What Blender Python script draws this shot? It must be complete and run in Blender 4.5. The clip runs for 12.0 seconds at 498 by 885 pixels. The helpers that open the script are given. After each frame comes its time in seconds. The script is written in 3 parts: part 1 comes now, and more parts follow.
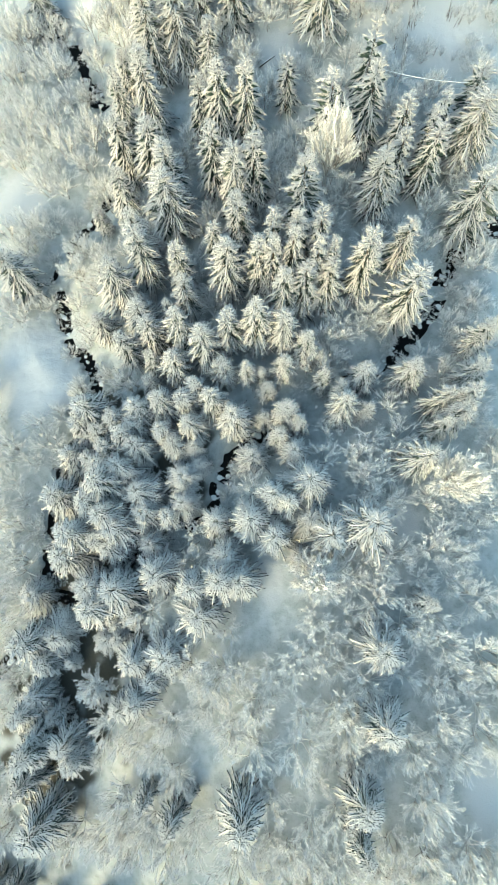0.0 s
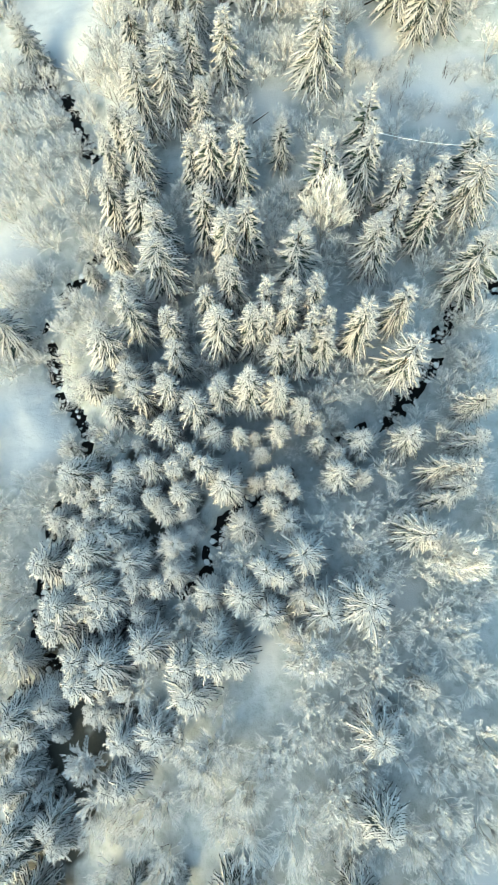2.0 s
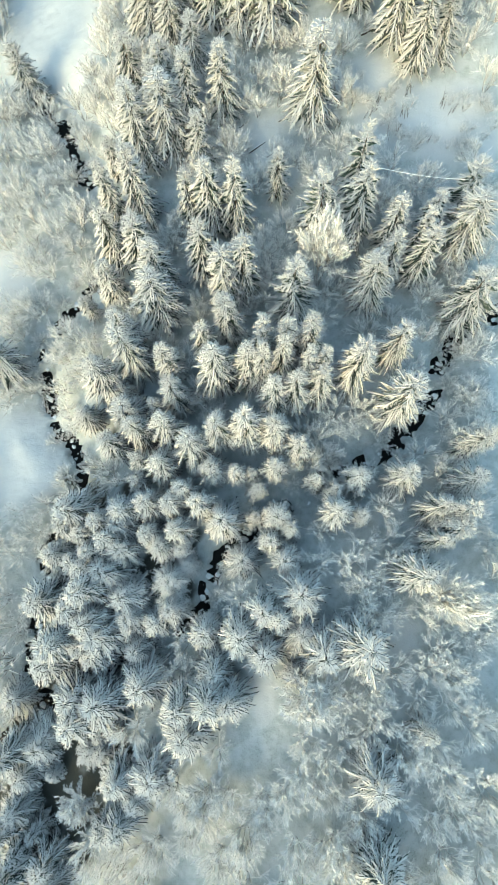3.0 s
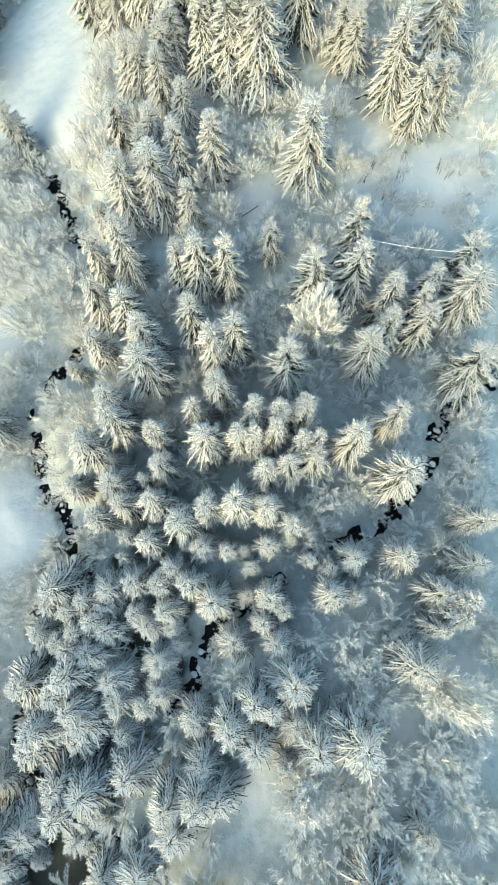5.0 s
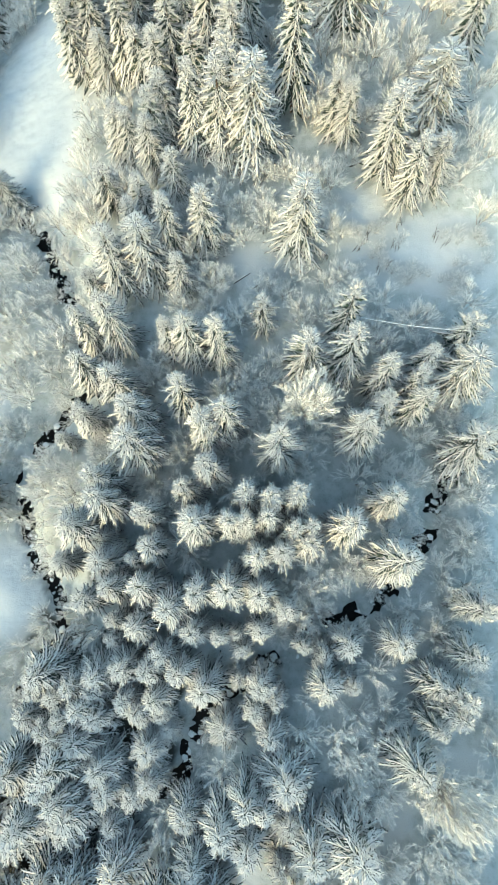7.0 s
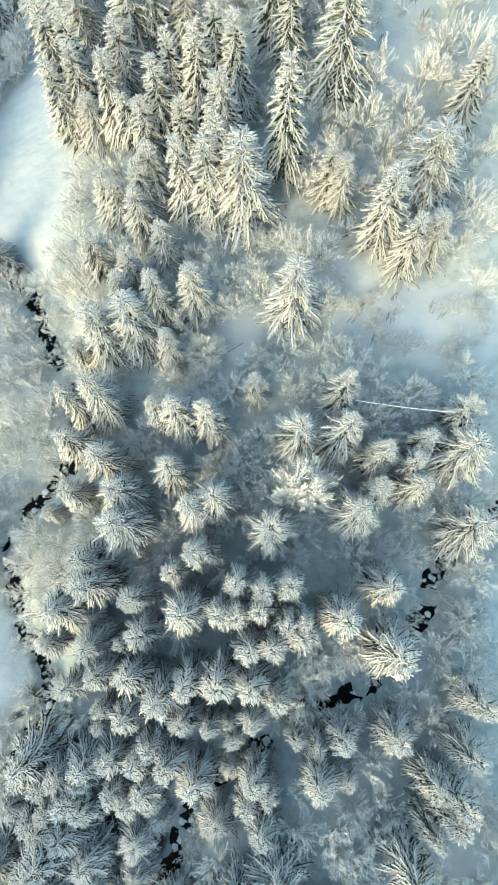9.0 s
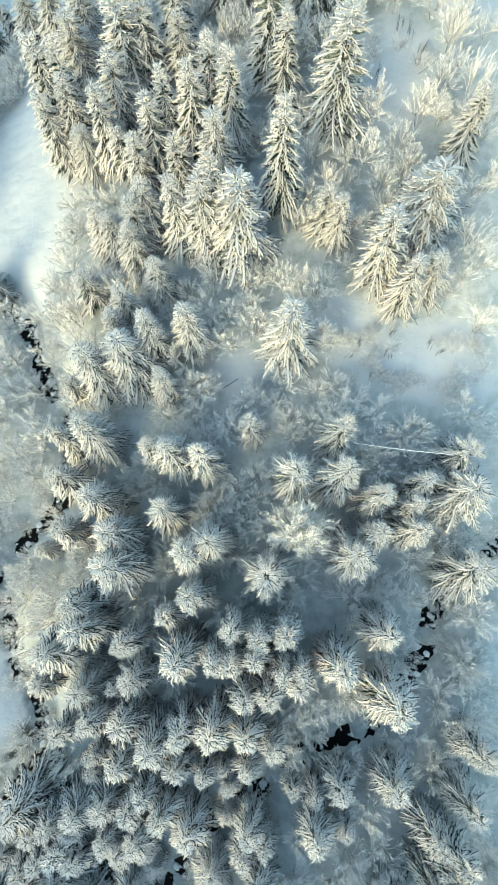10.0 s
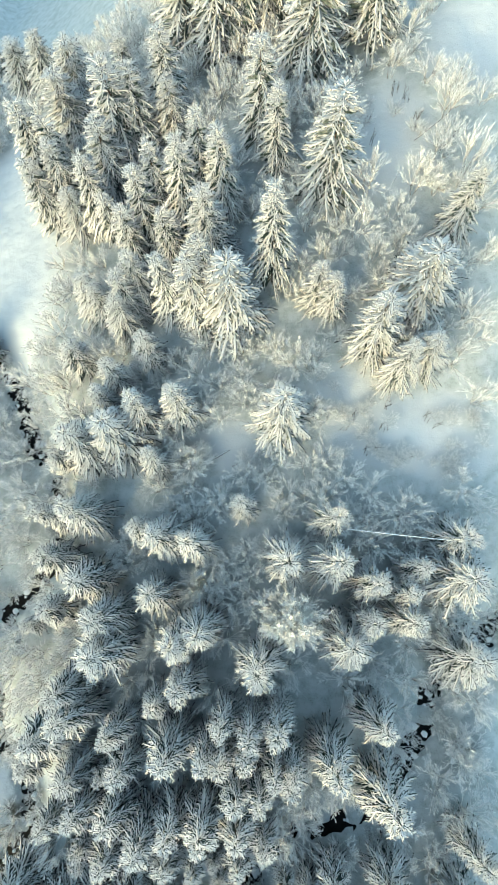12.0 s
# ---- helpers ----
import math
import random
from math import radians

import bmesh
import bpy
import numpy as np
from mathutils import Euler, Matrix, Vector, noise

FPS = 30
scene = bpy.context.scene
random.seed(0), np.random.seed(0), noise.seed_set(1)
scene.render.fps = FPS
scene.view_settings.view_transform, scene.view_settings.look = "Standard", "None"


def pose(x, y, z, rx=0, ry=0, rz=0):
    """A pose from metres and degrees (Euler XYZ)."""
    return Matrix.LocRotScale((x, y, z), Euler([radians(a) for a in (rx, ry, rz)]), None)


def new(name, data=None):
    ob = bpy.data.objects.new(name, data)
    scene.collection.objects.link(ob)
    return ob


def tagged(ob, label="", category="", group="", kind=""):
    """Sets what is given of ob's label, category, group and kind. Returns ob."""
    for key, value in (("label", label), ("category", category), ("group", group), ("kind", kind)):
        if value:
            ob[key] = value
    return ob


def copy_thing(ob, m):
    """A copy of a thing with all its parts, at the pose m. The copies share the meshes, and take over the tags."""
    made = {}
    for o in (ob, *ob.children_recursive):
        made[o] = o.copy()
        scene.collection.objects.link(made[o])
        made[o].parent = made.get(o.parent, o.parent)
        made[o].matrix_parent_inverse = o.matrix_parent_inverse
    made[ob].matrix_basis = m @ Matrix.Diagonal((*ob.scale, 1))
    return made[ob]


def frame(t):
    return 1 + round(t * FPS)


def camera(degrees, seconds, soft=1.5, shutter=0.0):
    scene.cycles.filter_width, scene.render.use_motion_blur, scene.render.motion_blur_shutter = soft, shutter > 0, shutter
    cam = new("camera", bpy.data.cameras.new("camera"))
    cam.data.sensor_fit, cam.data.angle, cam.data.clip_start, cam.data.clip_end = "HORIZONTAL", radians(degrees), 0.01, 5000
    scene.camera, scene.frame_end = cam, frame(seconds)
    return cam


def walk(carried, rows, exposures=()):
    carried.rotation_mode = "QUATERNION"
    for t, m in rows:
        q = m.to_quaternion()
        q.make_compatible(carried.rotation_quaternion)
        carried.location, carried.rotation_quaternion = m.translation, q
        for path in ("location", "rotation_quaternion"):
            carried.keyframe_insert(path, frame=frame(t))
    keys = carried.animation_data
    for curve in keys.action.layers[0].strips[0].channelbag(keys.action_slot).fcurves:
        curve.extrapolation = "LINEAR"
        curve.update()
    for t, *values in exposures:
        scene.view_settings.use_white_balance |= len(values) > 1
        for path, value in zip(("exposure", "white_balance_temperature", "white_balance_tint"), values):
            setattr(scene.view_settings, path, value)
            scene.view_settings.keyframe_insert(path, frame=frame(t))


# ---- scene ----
# A frosted spruce wood on a slope with two creeks, seen from a drone that flies uphill.
cam = camera(58.0, 12.0, soft=1.5)
PATH = [
    (0, -0.000, 0.390, 60.000, 12.839, 1.985, 0.220),
    (0.5, 0.230, 2.524, 60.032, 13.035, 1.994, 0.202),
    (1, 0.467, 4.720, 60.087, 13.225, 2.002, 0.184),
    (1.5, 0.712, 6.975, 60.163, 13.407, 2.011, 0.165),
    (2, 0.964, 9.282, 60.260, 13.584, 2.019, 0.147),
    (2.5, 1.222, 11.639, 60.376, 13.753, 2.028, 0.129),
    (3, 1.486, 14.040, 60.510, 13.916, 2.036, 0.111),
    (3.5, 1.756, 16.482, 60.660, 14.073, 2.045, 0.092),
    (4, 2.031, 18.961, 60.825, 14.223, 2.054, 0.074),
    (4.5, 2.311, 21.471, 61.004, 14.366, 2.062, 0.056),
    (5, 2.595, 24.008, 61.196, 14.503, 2.071, 0.038),
    (5.5, 2.883, 26.569, 61.398, 14.633, 2.079, 0.020),
    (6, 3.174, 29.148, 61.610, 14.757, 2.088, 0.001),
    (6.5, 3.469, 31.742, 61.830, 14.874, 2.096, -0.017),
    (7, 3.766, 34.347, 62.057, 14.984, 2.105, -0.035),
    (7.5, 4.065, 36.957, 62.290, 15.088, 2.113, -0.053),
    (8, 4.366, 39.569, 62.527, 15.186, 2.122, -0.071),
    (8.5, 4.668, 42.178, 62.767, 15.277, 2.130, -0.090),
    (9, 4.971, 44.780, 63.009, 15.361, 2.139, -0.108),
    (9.5, 5.274, 47.370, 63.251, 15.438, 2.148, -0.126),
    (10, 5.578, 49.945, 63.493, 15.510, 2.156, -0.144),
    (10.5, 5.881, 52.500, 63.731, 15.574, 2.165, -0.162),
    (11, 6.183, 55.030, 63.966, 15.632, 2.173, -0.181),
    (11.5, 6.484, 57.531, 64.196, 15.684, 2.182, -0.199),
    (12, 6.783, 60.000, 64.420, 15.728, 2.190, -0.217),
]
walk(cam, [(t, pose(x, y, z, rx, ry, rz)) for t, x, y, z, rx, ry, rz in PATH], [(0.0, 1.55, 6030.0, -9.0), (12.0, 1.55, 6030.0, -9.0)])

# ---- light ----
SUN_ELEVATION, SUN_AZIMUTH = radians(9.0), radians(216.0)  # clockwise from +y
world = bpy.data.worlds.new("sky")
scene.world = world
world.use_nodes = True
wn, wl = world.node_tree.nodes, world.node_tree.links
sky = wn.new("ShaderNodeTexSky")
sky.sky_type = "NISHITA"
sky.sun_disc = False
sky.sun_elevation, sky.sun_rotation = SUN_ELEVATION, SUN_AZIMUTH
sky.dust_density, sky.ozone_density = 3.0, 1.0
veil = wn.new("ShaderNodeHueSaturation")  # thin mist pales the sky
veil.inputs["Saturation"].default_value = 0.92
wl.new(sky.outputs["Color"], veil.inputs["Color"])
wn["Background"].inputs["Strength"].default_value = 0.26
wl.new(veil.outputs["Color"], wn["Background"].inputs["Color"])
sun = new("sun", bpy.data.lights.new("sun", "SUN"))
sun.data.energy, sun.data.angle, sun.data.color = 0.23, radians(4.0), (1.0, 0.80, 0.48)
sun_way = Vector((math.sin(SUN_AZIMUTH) * math.cos(SUN_ELEVATION), math.cos(SUN_AZIMUTH) * math.cos(SUN_ELEVATION), math.sin(SUN_ELEVATION)))
sun.matrix_world = Matrix.Translation(sun_way * 300) @ sun_way.to_track_quat("Z", "Y").to_matrix().to_4x4()


# ---- materials ----
def material(name):
    m = bpy.data.materials.new(name)
    m.use_nodes = True
    n = m.node_tree.nodes
    return m, n, m.node_tree.links, n["Principled BSDF"]


def noise_node(n, l, scale, detail=3.0, coords="Object", rough=0.55):
    c = n.new("ShaderNodeTexCoord")
    t = n.new("ShaderNodeTexNoise")
    t.inputs["Scale"].default_value, t.inputs["Detail"].default_value, t.inputs["Roughness"].default_value = scale, detail, rough
    l.new(c.outputs[coords], t.inputs["Vector"])
    return t


def ramp(n, l, source, low, high, a=0.0, b=1.0):
    r = n.new("ShaderNodeMapRange")
    r.inputs["From Min"].default_value, r.inputs["From Max"].default_value = low, high
    r.inputs["To Min"].default_value, r.inputs["To Max"].default_value = a, b
    l.new(source, r.inputs["Value"])
    return r.outputs["Result"]


def mix(n, l, factor, a, b, blend="MIX"):
    m = n.new("ShaderNodeMix")
    m.data_type, m.blend_type = "RGBA", blend
    for socket, value in ((m.inputs["Factor"], factor), (m.inputs["A"], a), (m.inputs["B"], b)):
        if isinstance(value, (tuple, float)):
            socket.default_value = (*value, 1.0) if isinstance(value, tuple) else value
        else:
            l.new(value, socket)
    return m.outputs["Result"]


def bump(n, l, height, strength, distance, bsdf):
    b = n.new("ShaderNodeBump")
    b.inputs["Strength"].default_value, b.inputs["Distance"].default_value = strength, distance
    l.new(height, b.inputs["Height"])
    l.new(b.outputs["Normal"], bsdf.inputs["Normal"])


def math_node(n, l, op, a, b):
    m = n.new("ShaderNodeMath")
    m.operation = op
    for socket, value in zip(m.inputs, (a, b)):
        if isinstance(value, float):
            socket.default_value = value
        else:
            l.new(value, socket)
    return m.outputs["Value"]


def snow_coated(name, under, snow, low, high, grain, spread=0.35, pale_way=(0, 0, 1)):
    """A surface that carries snow or rime where it faces the sky, or is painted paler towards the sun's side, and shows
    what is under it elsewhere.
    """
    m, n, l, bsdf = material(name)
    geo = n.new("ShaderNodeNewGeometry")
    facing = n.new("ShaderNodeVectorMath")
    facing.operation = "DOT_PRODUCT"
    facing.inputs[1].default_value = Vector(pale_way).normalized()
    l.new(geo.outputs["Normal"], facing.inputs[0])
    fine = noise_node(n, l, grain)
    coarse = noise_node(n, l, grain * 0.18)
    lift = math_node(n, l, "MULTIPLY_ADD", fine.outputs["Fac"], spread * 2)
    lift.node.inputs[2].default_value = -spread
    lift2 = math_node(n, l, "MULTIPLY_ADD", coarse.outputs["Fac"], spread * 1.6)
    lift2.node.inputs[2].default_value = -spread * 0.8
    level = math_node(n, l, "ADD", math_node(n, l, "ADD", facing.outputs["Value"], lift), lift2)
    cover = ramp(n, l, level, low, high)
    info = n.new("ShaderNodeObjectInfo")
    dark = mix(n, l, ramp(n, l, info.outputs["Random"], 0, 1, 0.2, 0.8), under, tuple(c * 1.7 for c in under))
    white = mix(n, l, fine.outputs["Fac"], snow, tuple(c * 0.93 for c in snow))
    l.new(mix(n, l, cover, dark, white), bsdf.inputs["Base Color"])
    bsdf.inputs["Roughness"].default_value = 0.75
    bsdf.inputs["Specular IOR Level"].default_value = 0.25
    bump(n, l, fine.outputs["Fac"], 0.5, 0.04, bsdf)
    return m


# rime thinned away from the sun, which paints the shaded side darker
SPRUCE = snow_coated("frosted_needles", (0.03, 0.045, 0.04), (0.565, 0.555, 0.545), -0.55, 0.05, 5.0, 0.25, (-0.3, -0.75, 0.65))
TWIG = snow_coated("frosted_twig", (0.16, 0.13, 0.10), (0.74, 0.735, 0.73), -0.8, -0.15, 5.0)
BARK = snow_coated("bark", (0.07, 0.05, 0.038), (0.80, 0.81, 0.82), 0.55, 0.95, 6.0)
NEEDLES = snow_coated("needles", (0.022, 0.036, 0.032), (0.50, 0.52, 0.50), 0.5, 1.3, 7.0)
STONE = snow_coated("creek_stone", (0.06, 0.055, 0.05), (0.82, 0.84, 0.85), 0.1, 0.5, 3.0)
SNOWY = snow_coated("snow_capped_wood", (0.10, 0.08, 0.065), (0.84, 0.85, 0.86), -0.5, 0.0, 4.0)
STEM = snow_coated("rimed_stem", (0.12, 0.10, 0.085), (0.74, 0.735, 0.72), -0.45, 0.3, 6.0)
SAPLING = snow_coated("sapling_bark", (0.06, 0.05, 0.042), (0.7, 0.7, 0.7), 0.1, 0.8, 8.0)
LOG = snow_coated("log_bark", (0.035, 0.03, 0.027), (0.80, 0.81, 0.82), 0.5, 0.9, 4.0)


def snow_material():
    m, n, l, bsdf = material("snow")
    big, mid, fine = noise_node(n, l, 0.05), noise_node(n, l, 0.7, 5.0), noise_node(n, l, 6.0, 4.0)
    open_snow = mix(n, l, ramp(n, l, big.outputs["Fac"], 0.35, 0.65), (0.49, 0.51, 0.525), (0.545, 0.555, 0.565))
    # grass, moss and litter show through, on snow darkened for the wood's shade
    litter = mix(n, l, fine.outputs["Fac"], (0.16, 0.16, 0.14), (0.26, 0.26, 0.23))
    # same snow as in the open, coloured darker for the trees' shade
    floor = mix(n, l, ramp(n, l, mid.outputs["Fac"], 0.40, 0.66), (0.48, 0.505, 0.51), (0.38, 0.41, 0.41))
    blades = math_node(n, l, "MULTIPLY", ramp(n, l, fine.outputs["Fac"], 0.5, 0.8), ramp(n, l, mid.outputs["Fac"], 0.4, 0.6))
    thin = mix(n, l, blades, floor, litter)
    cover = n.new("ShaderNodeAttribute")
    cover.attribute_name = "unshaded"
    # near-black mixed in where gaps between spruces are painted as shaded
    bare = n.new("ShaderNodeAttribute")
    bare.attribute_name = "gap_shade"
    gap_dark = mix(n, l, fine.outputs["Fac"], (0.03, 0.033, 0.028), (0.085, 0.08, 0.065))
    l.new(mix(n, l, bare.outputs["Fac"], mix(n, l, cover.outputs["Fac"], thin, open_snow), gap_dark), bsdf.inputs["Base Color"])
    bsdf.inputs["Roughness"].default_value = 0.7
    bsdf.inputs["Specular IOR Level"].default_value = 0.2
    both = math_node(n, l, "ADD", mid.outputs["Fac"], math_node(n, l, "MULTIPLY", fine.outputs["Fac"], 0.25))
    bump(n, l, both, 0.6, 0.25, bsdf)
    return m


def water_material():
    m, n, l, bsdf = material("creek_water")
    t = noise_node(n, l, 1.6)
    l.new(mix(n, l, t.outputs["Fac"], (0.002, 0.0025, 0.003), (0.008, 0.008, 0.007)), bsdf.inputs["Base Color"])
    bsdf.inputs["Roughness"].default_value = 0.4
    bsdf.inputs["Specular IOR Level"].default_value = 0.06
    bump(n, l, t.outputs["Fac"], 0.3, 0.05, bsdf)
    return m


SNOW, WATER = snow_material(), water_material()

# ---- ground ----
SLOPE = (-5.089, 3.566, 16.351, -4.912, 0.745, 9.961, -0.517, 5.976, -0.885, -4.324)
CREEKS = (
    ((42.1, 54.5), (38.4, 52.1), (35.4, 49.7), (33.5, 48.5), (30.6, 46.4), (27.6, 38.3), (25.1, 34.6), (22.3, 32.2), (19.9, 28.9), (16.7, 27.3), (11.8, 25.8), (7.8, 24.0), (6.0, 22.2), (1.0, 18.2), (-3.4, 15.2), (-5.7, 12.6), (-6.6, 10.4), (-7.4, 6.0), (-11.0, 3.0), (-15.2, 0.8), (-20.9, -1.4), (-24.8, -3.7), (-29.8, -8.3), (-35.1, -11.3), (-39.5, -13.4), (-45.7, -20.9), (-51.2, -26.7)),
    ((-50.7, 101.2), (-41.1, 95.5), (-37.8, 93.5), (-35.2, 90.6), (-33.3, 87.0), (-31.8, 83.1), (-30.2, 79.7), (-27.4, 75.3), (-25.2, 68.3), (-25.6, 61.7), (-31.4, 56.1), (-35.0, 52.5), (-37.6, 47.8), (-36.1, 40.6), (-33.6, 34.9), (-30.7, 31.3), (-28.4, 26.8), (-29.6, 21.7), (-34.2, 16.1), (-36.0, 8.4), (-36.2, 1.7), (-35.9, -3.9), (-32.5, -8.9), (-39.5, -13.4)),
)
CREEKS = [[Vector(p) for p in line] for line in CREEKS]


FIELDS = (  # open places without the painted wood shade: centre and half-widths
    (-40.0, 30.5, 8.2, 8.5), (-44.5, 61.3, 5.2, 5.1), 
    (27.6, -30.5, 2.7, 5.6),
    (-36.4, 118.1, 11.5, 27.3), (-36.6, 28.7, 4.6, 7.0), (3.5, 74.6, 3.7, 2.0),
    (17.4, 83.4, 4.8, 3.3), (26.3, 75.8, 10.6, 3.1), (0.6, -4.1, 2.2, 3.8), (19.5, 3.6, 2.0, 2.5),
    (28.3, 9.5, 3.7, 2.0), (-33.0, 110.1, 6.3, 21.1), (34.2, 126.9, 5.2, 7.1), (24.3, 115.2, 4.9, 8.2),
    (18.1, 82.8, 5.2, 3.5), (25.5, 79.2, 10.4, 3.9), (31.5, 74.9, 6.8, 3.5), (1.4, 77.4, 4.7, 2.6),
)

SHADE_PATCHES = ((-25.0, 8.0, 8.0, 18.0), (-29.0, -14.0, 9.0, 16.0), (-36.0, -32.0, 8.0, 14.0), (-13.0, 12.0, 5.0, 7.0))  # dark floor painted under the densest spruces for the shade in their gaps


def terrain(x, y):
    """The height of the smooth hillside."""
    u, v = math.tanh(x / 60) * 1.5, math.tanh((y - 45) / 110) * 11 / 6
    terms = (1, u, v, u * u, u * v, v * v, u * u * v, u * v * v, v ** 3, v ** 4)
    far = min(1.0, max(0.0, (-64 - x) / 44))  # unseen rise beyond the field, added to hold off the low sun
    return sum(a * b for a, b in zip(SLOPE, terms)) + 1.0 - 6.0 * math.tanh((y - 50) / 55) + 36 * far * far * (3 - 2 * far) - gully(x, y)


def gully(x, y):
    """How far the creeks have cut into the slope."""
    if not (-60 < x < 60 and -70 < y < 170):
        return 0.0
    s = max(0.0, 1 - creek_distance(x, y) / 8)
    return 2.2 * s * s * (3 - 2 * s)


def creek_distance(x, y):
    best = 99.0
    for line in CREEKS:
        for a, b in zip(line, line[1:]):
            d = b - a
            s = min(1.0, max(0.0, ((x - a.x) * d.x + (y - a.y) * d.y) / d.length_squared))
            best = min(best, math.hypot(x - a.x - s * d.x, y - a.y - s * d.y))
    return best


def height(x, y):
    """The height of the snow."""
    z = terrain(x, y)
    if -60 < x < 60 and -70 < y < 170:
        p = Vector((x, y, 0))
        z += 0.28 * noise.noise(p * 0.16) + 0.12 * noise.noise(p * 0.55 + Vector((7, 3, 1)))
        d = creek_distance(x, y)
        if d < 4:
            d += 1.2 * noise.noise(p * 0.45 + Vector((1, 9, 4))) + 1.3 * noise.noise(p * 1.1) + 0.5 * noise.noise(p * 2.3)
            s = min(1, max(0, (d - 0.92) / 0.68))
            z -= 1.2 * (1 - s * s * (3 - 2 * s)) * min(1, max(0, 1.15 + 2.4 * noise.noise(p * 0.23 + Vector((4, 2, 8)))))
    return z


def mesh_object(name, verts, faces, mat, parent=None, label="", smooth=False):
    me = bpy.data.meshes.new(name)
    me.from_pydata(verts, [], faces)
    me.materials.append(mat)
    if smooth:
        me.polygons.foreach_set("use_smooth", [True] * len(me.polygons))
    me.update()
    ob = new(name, me)
    ob.parent = parent
    if label:
        ob["label"] = label
    return ob


def spread(lo, hi, step, far):
    inner = [lo + i * (hi - lo) / round((hi - lo) / step) for i in range(round((hi - lo) / step) + 1)]
    out = [8, 25, 60, 140, 320, 700, 1500]
    return [lo - o for o in reversed(out) if o <= far] + inner + [hi + o for o in out if o <= far]


def build_ground():
    xs, ys = spread(-58, 58, 0.55, 1500), spread(-66, 165, 0.55, 1500)
    verts = [(x, y, height(x, y)) for y in ys for x in xs]
    w = len(xs)
    faces = [(j * w + i, j * w + i + 1, (j + 1) * w + i + 1, (j + 1) * w + i) for j in range(len(ys) - 1) for i in range(w - 1)]
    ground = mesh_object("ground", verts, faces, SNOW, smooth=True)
    open_ground = ground.data.attributes.new("unshaded", "FLOAT", "POINT")
    floor = ground.data.attributes.new("gap_shade", "FLOAT", "POINT")
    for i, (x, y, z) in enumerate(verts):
        # 1 keeps snow bright, 0 paints in the wood's shade, also far off
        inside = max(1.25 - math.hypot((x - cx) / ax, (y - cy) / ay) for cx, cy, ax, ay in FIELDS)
        open_ground.data[i].value = min(1, max(0, 2.2 * inside + 0.5 * noise.noise(Vector((x * 0.3, y * 0.3, 2))))) if abs(x) < 90 and -90 < y < 190 else 0.0
        # painted gap shade, its edges broken up by noise
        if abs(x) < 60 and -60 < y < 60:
            inside = max(1.15 - math.hypot((x - cx) / ax, (y - cy) / ay) for cx, cy, ax, ay in SHADE_PATCHES)
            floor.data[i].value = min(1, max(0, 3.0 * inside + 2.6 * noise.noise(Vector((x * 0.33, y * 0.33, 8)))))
    tagged(ground, "snow-covered hillside rising through the frosted wood", "ground", kind="structure")


def build_water():
    for line in CREEKS:
        pts = [a.lerp(b, k / 6) for a, b in zip(line, line[1:]) for k in range(6)] + [line[-1]]
        verts, faces = [], []
        for i, p in enumerate(pts):
            d = pts[min(i + 1, len(pts) - 1)] - pts[max(i - 1, 0)]
            side = Vector((-d.y, d.x)).normalized()
            z = terrain(p.x, p.y) - 0.62
            for k in range(-2, 3):
                verts.append((p.x + side.x * k * 1.1, p.y + side.y * k * 1.1, z))
            if i:
                faces += [(i * 5 - 5 + k, i * 5 + k, i * 5 + k + 1, i * 5 - 4 + k) for k in range(4)]
        tagged(mesh_object("creek_water", verts, faces, WATER), "dark open water of a narrow creek between snowy banks", "creek", kind="structure")


def build_creek_stones():
    """Snow-capped stones and clods that break up the open water."""
    rng = random.Random(3)
    verts, faces = [], []
    for line in CREEKS:
        for a, b in zip(line, line[1:]):
            for k in range(round((b - a).length * 1.7)):
                p = a.lerp(b, rng.random())
                x, y, r = p.x + rng.gauss(0, 1.0), p.y + rng.gauss(0, 1.0), rng.choice((0.08, 0.12, 0.2, 0.3, 0.5))
                z, base = terrain(x, y) - 0.75, len(verts)
                for ring, (rr, h) in enumerate(((1.0, 0.0), (1.05, 0.25), (0.7, 0.5))):
                    for q in range(6):
                        w = r * rr * rng.uniform(0.35, 1.5)
                        verts.append((x + w * math.cos(q * 1.047), y + w * math.sin(q * 1.047), z + h * (0.3 + r)))
                verts.append((x, y, z + 0.6 * (0.3 + r)))
                for ring in range(2):
                    o = base + ring * 6
                    faces.extend((o + q, o + (q + 1) % 6, o + 6 + (q + 1) % 6, o + 6 + q) for q in range(6))
                faces.extend((base + 12 + q, base + 12 + (q + 1) % 6, base + 18) for q in range(6))
    tagged(mesh_object("creek_stones", verts, faces, STONE), "snow-capped stones and clods in the creek bed", "stones", kind="stuff")


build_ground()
build_water()
build_creek_stones()


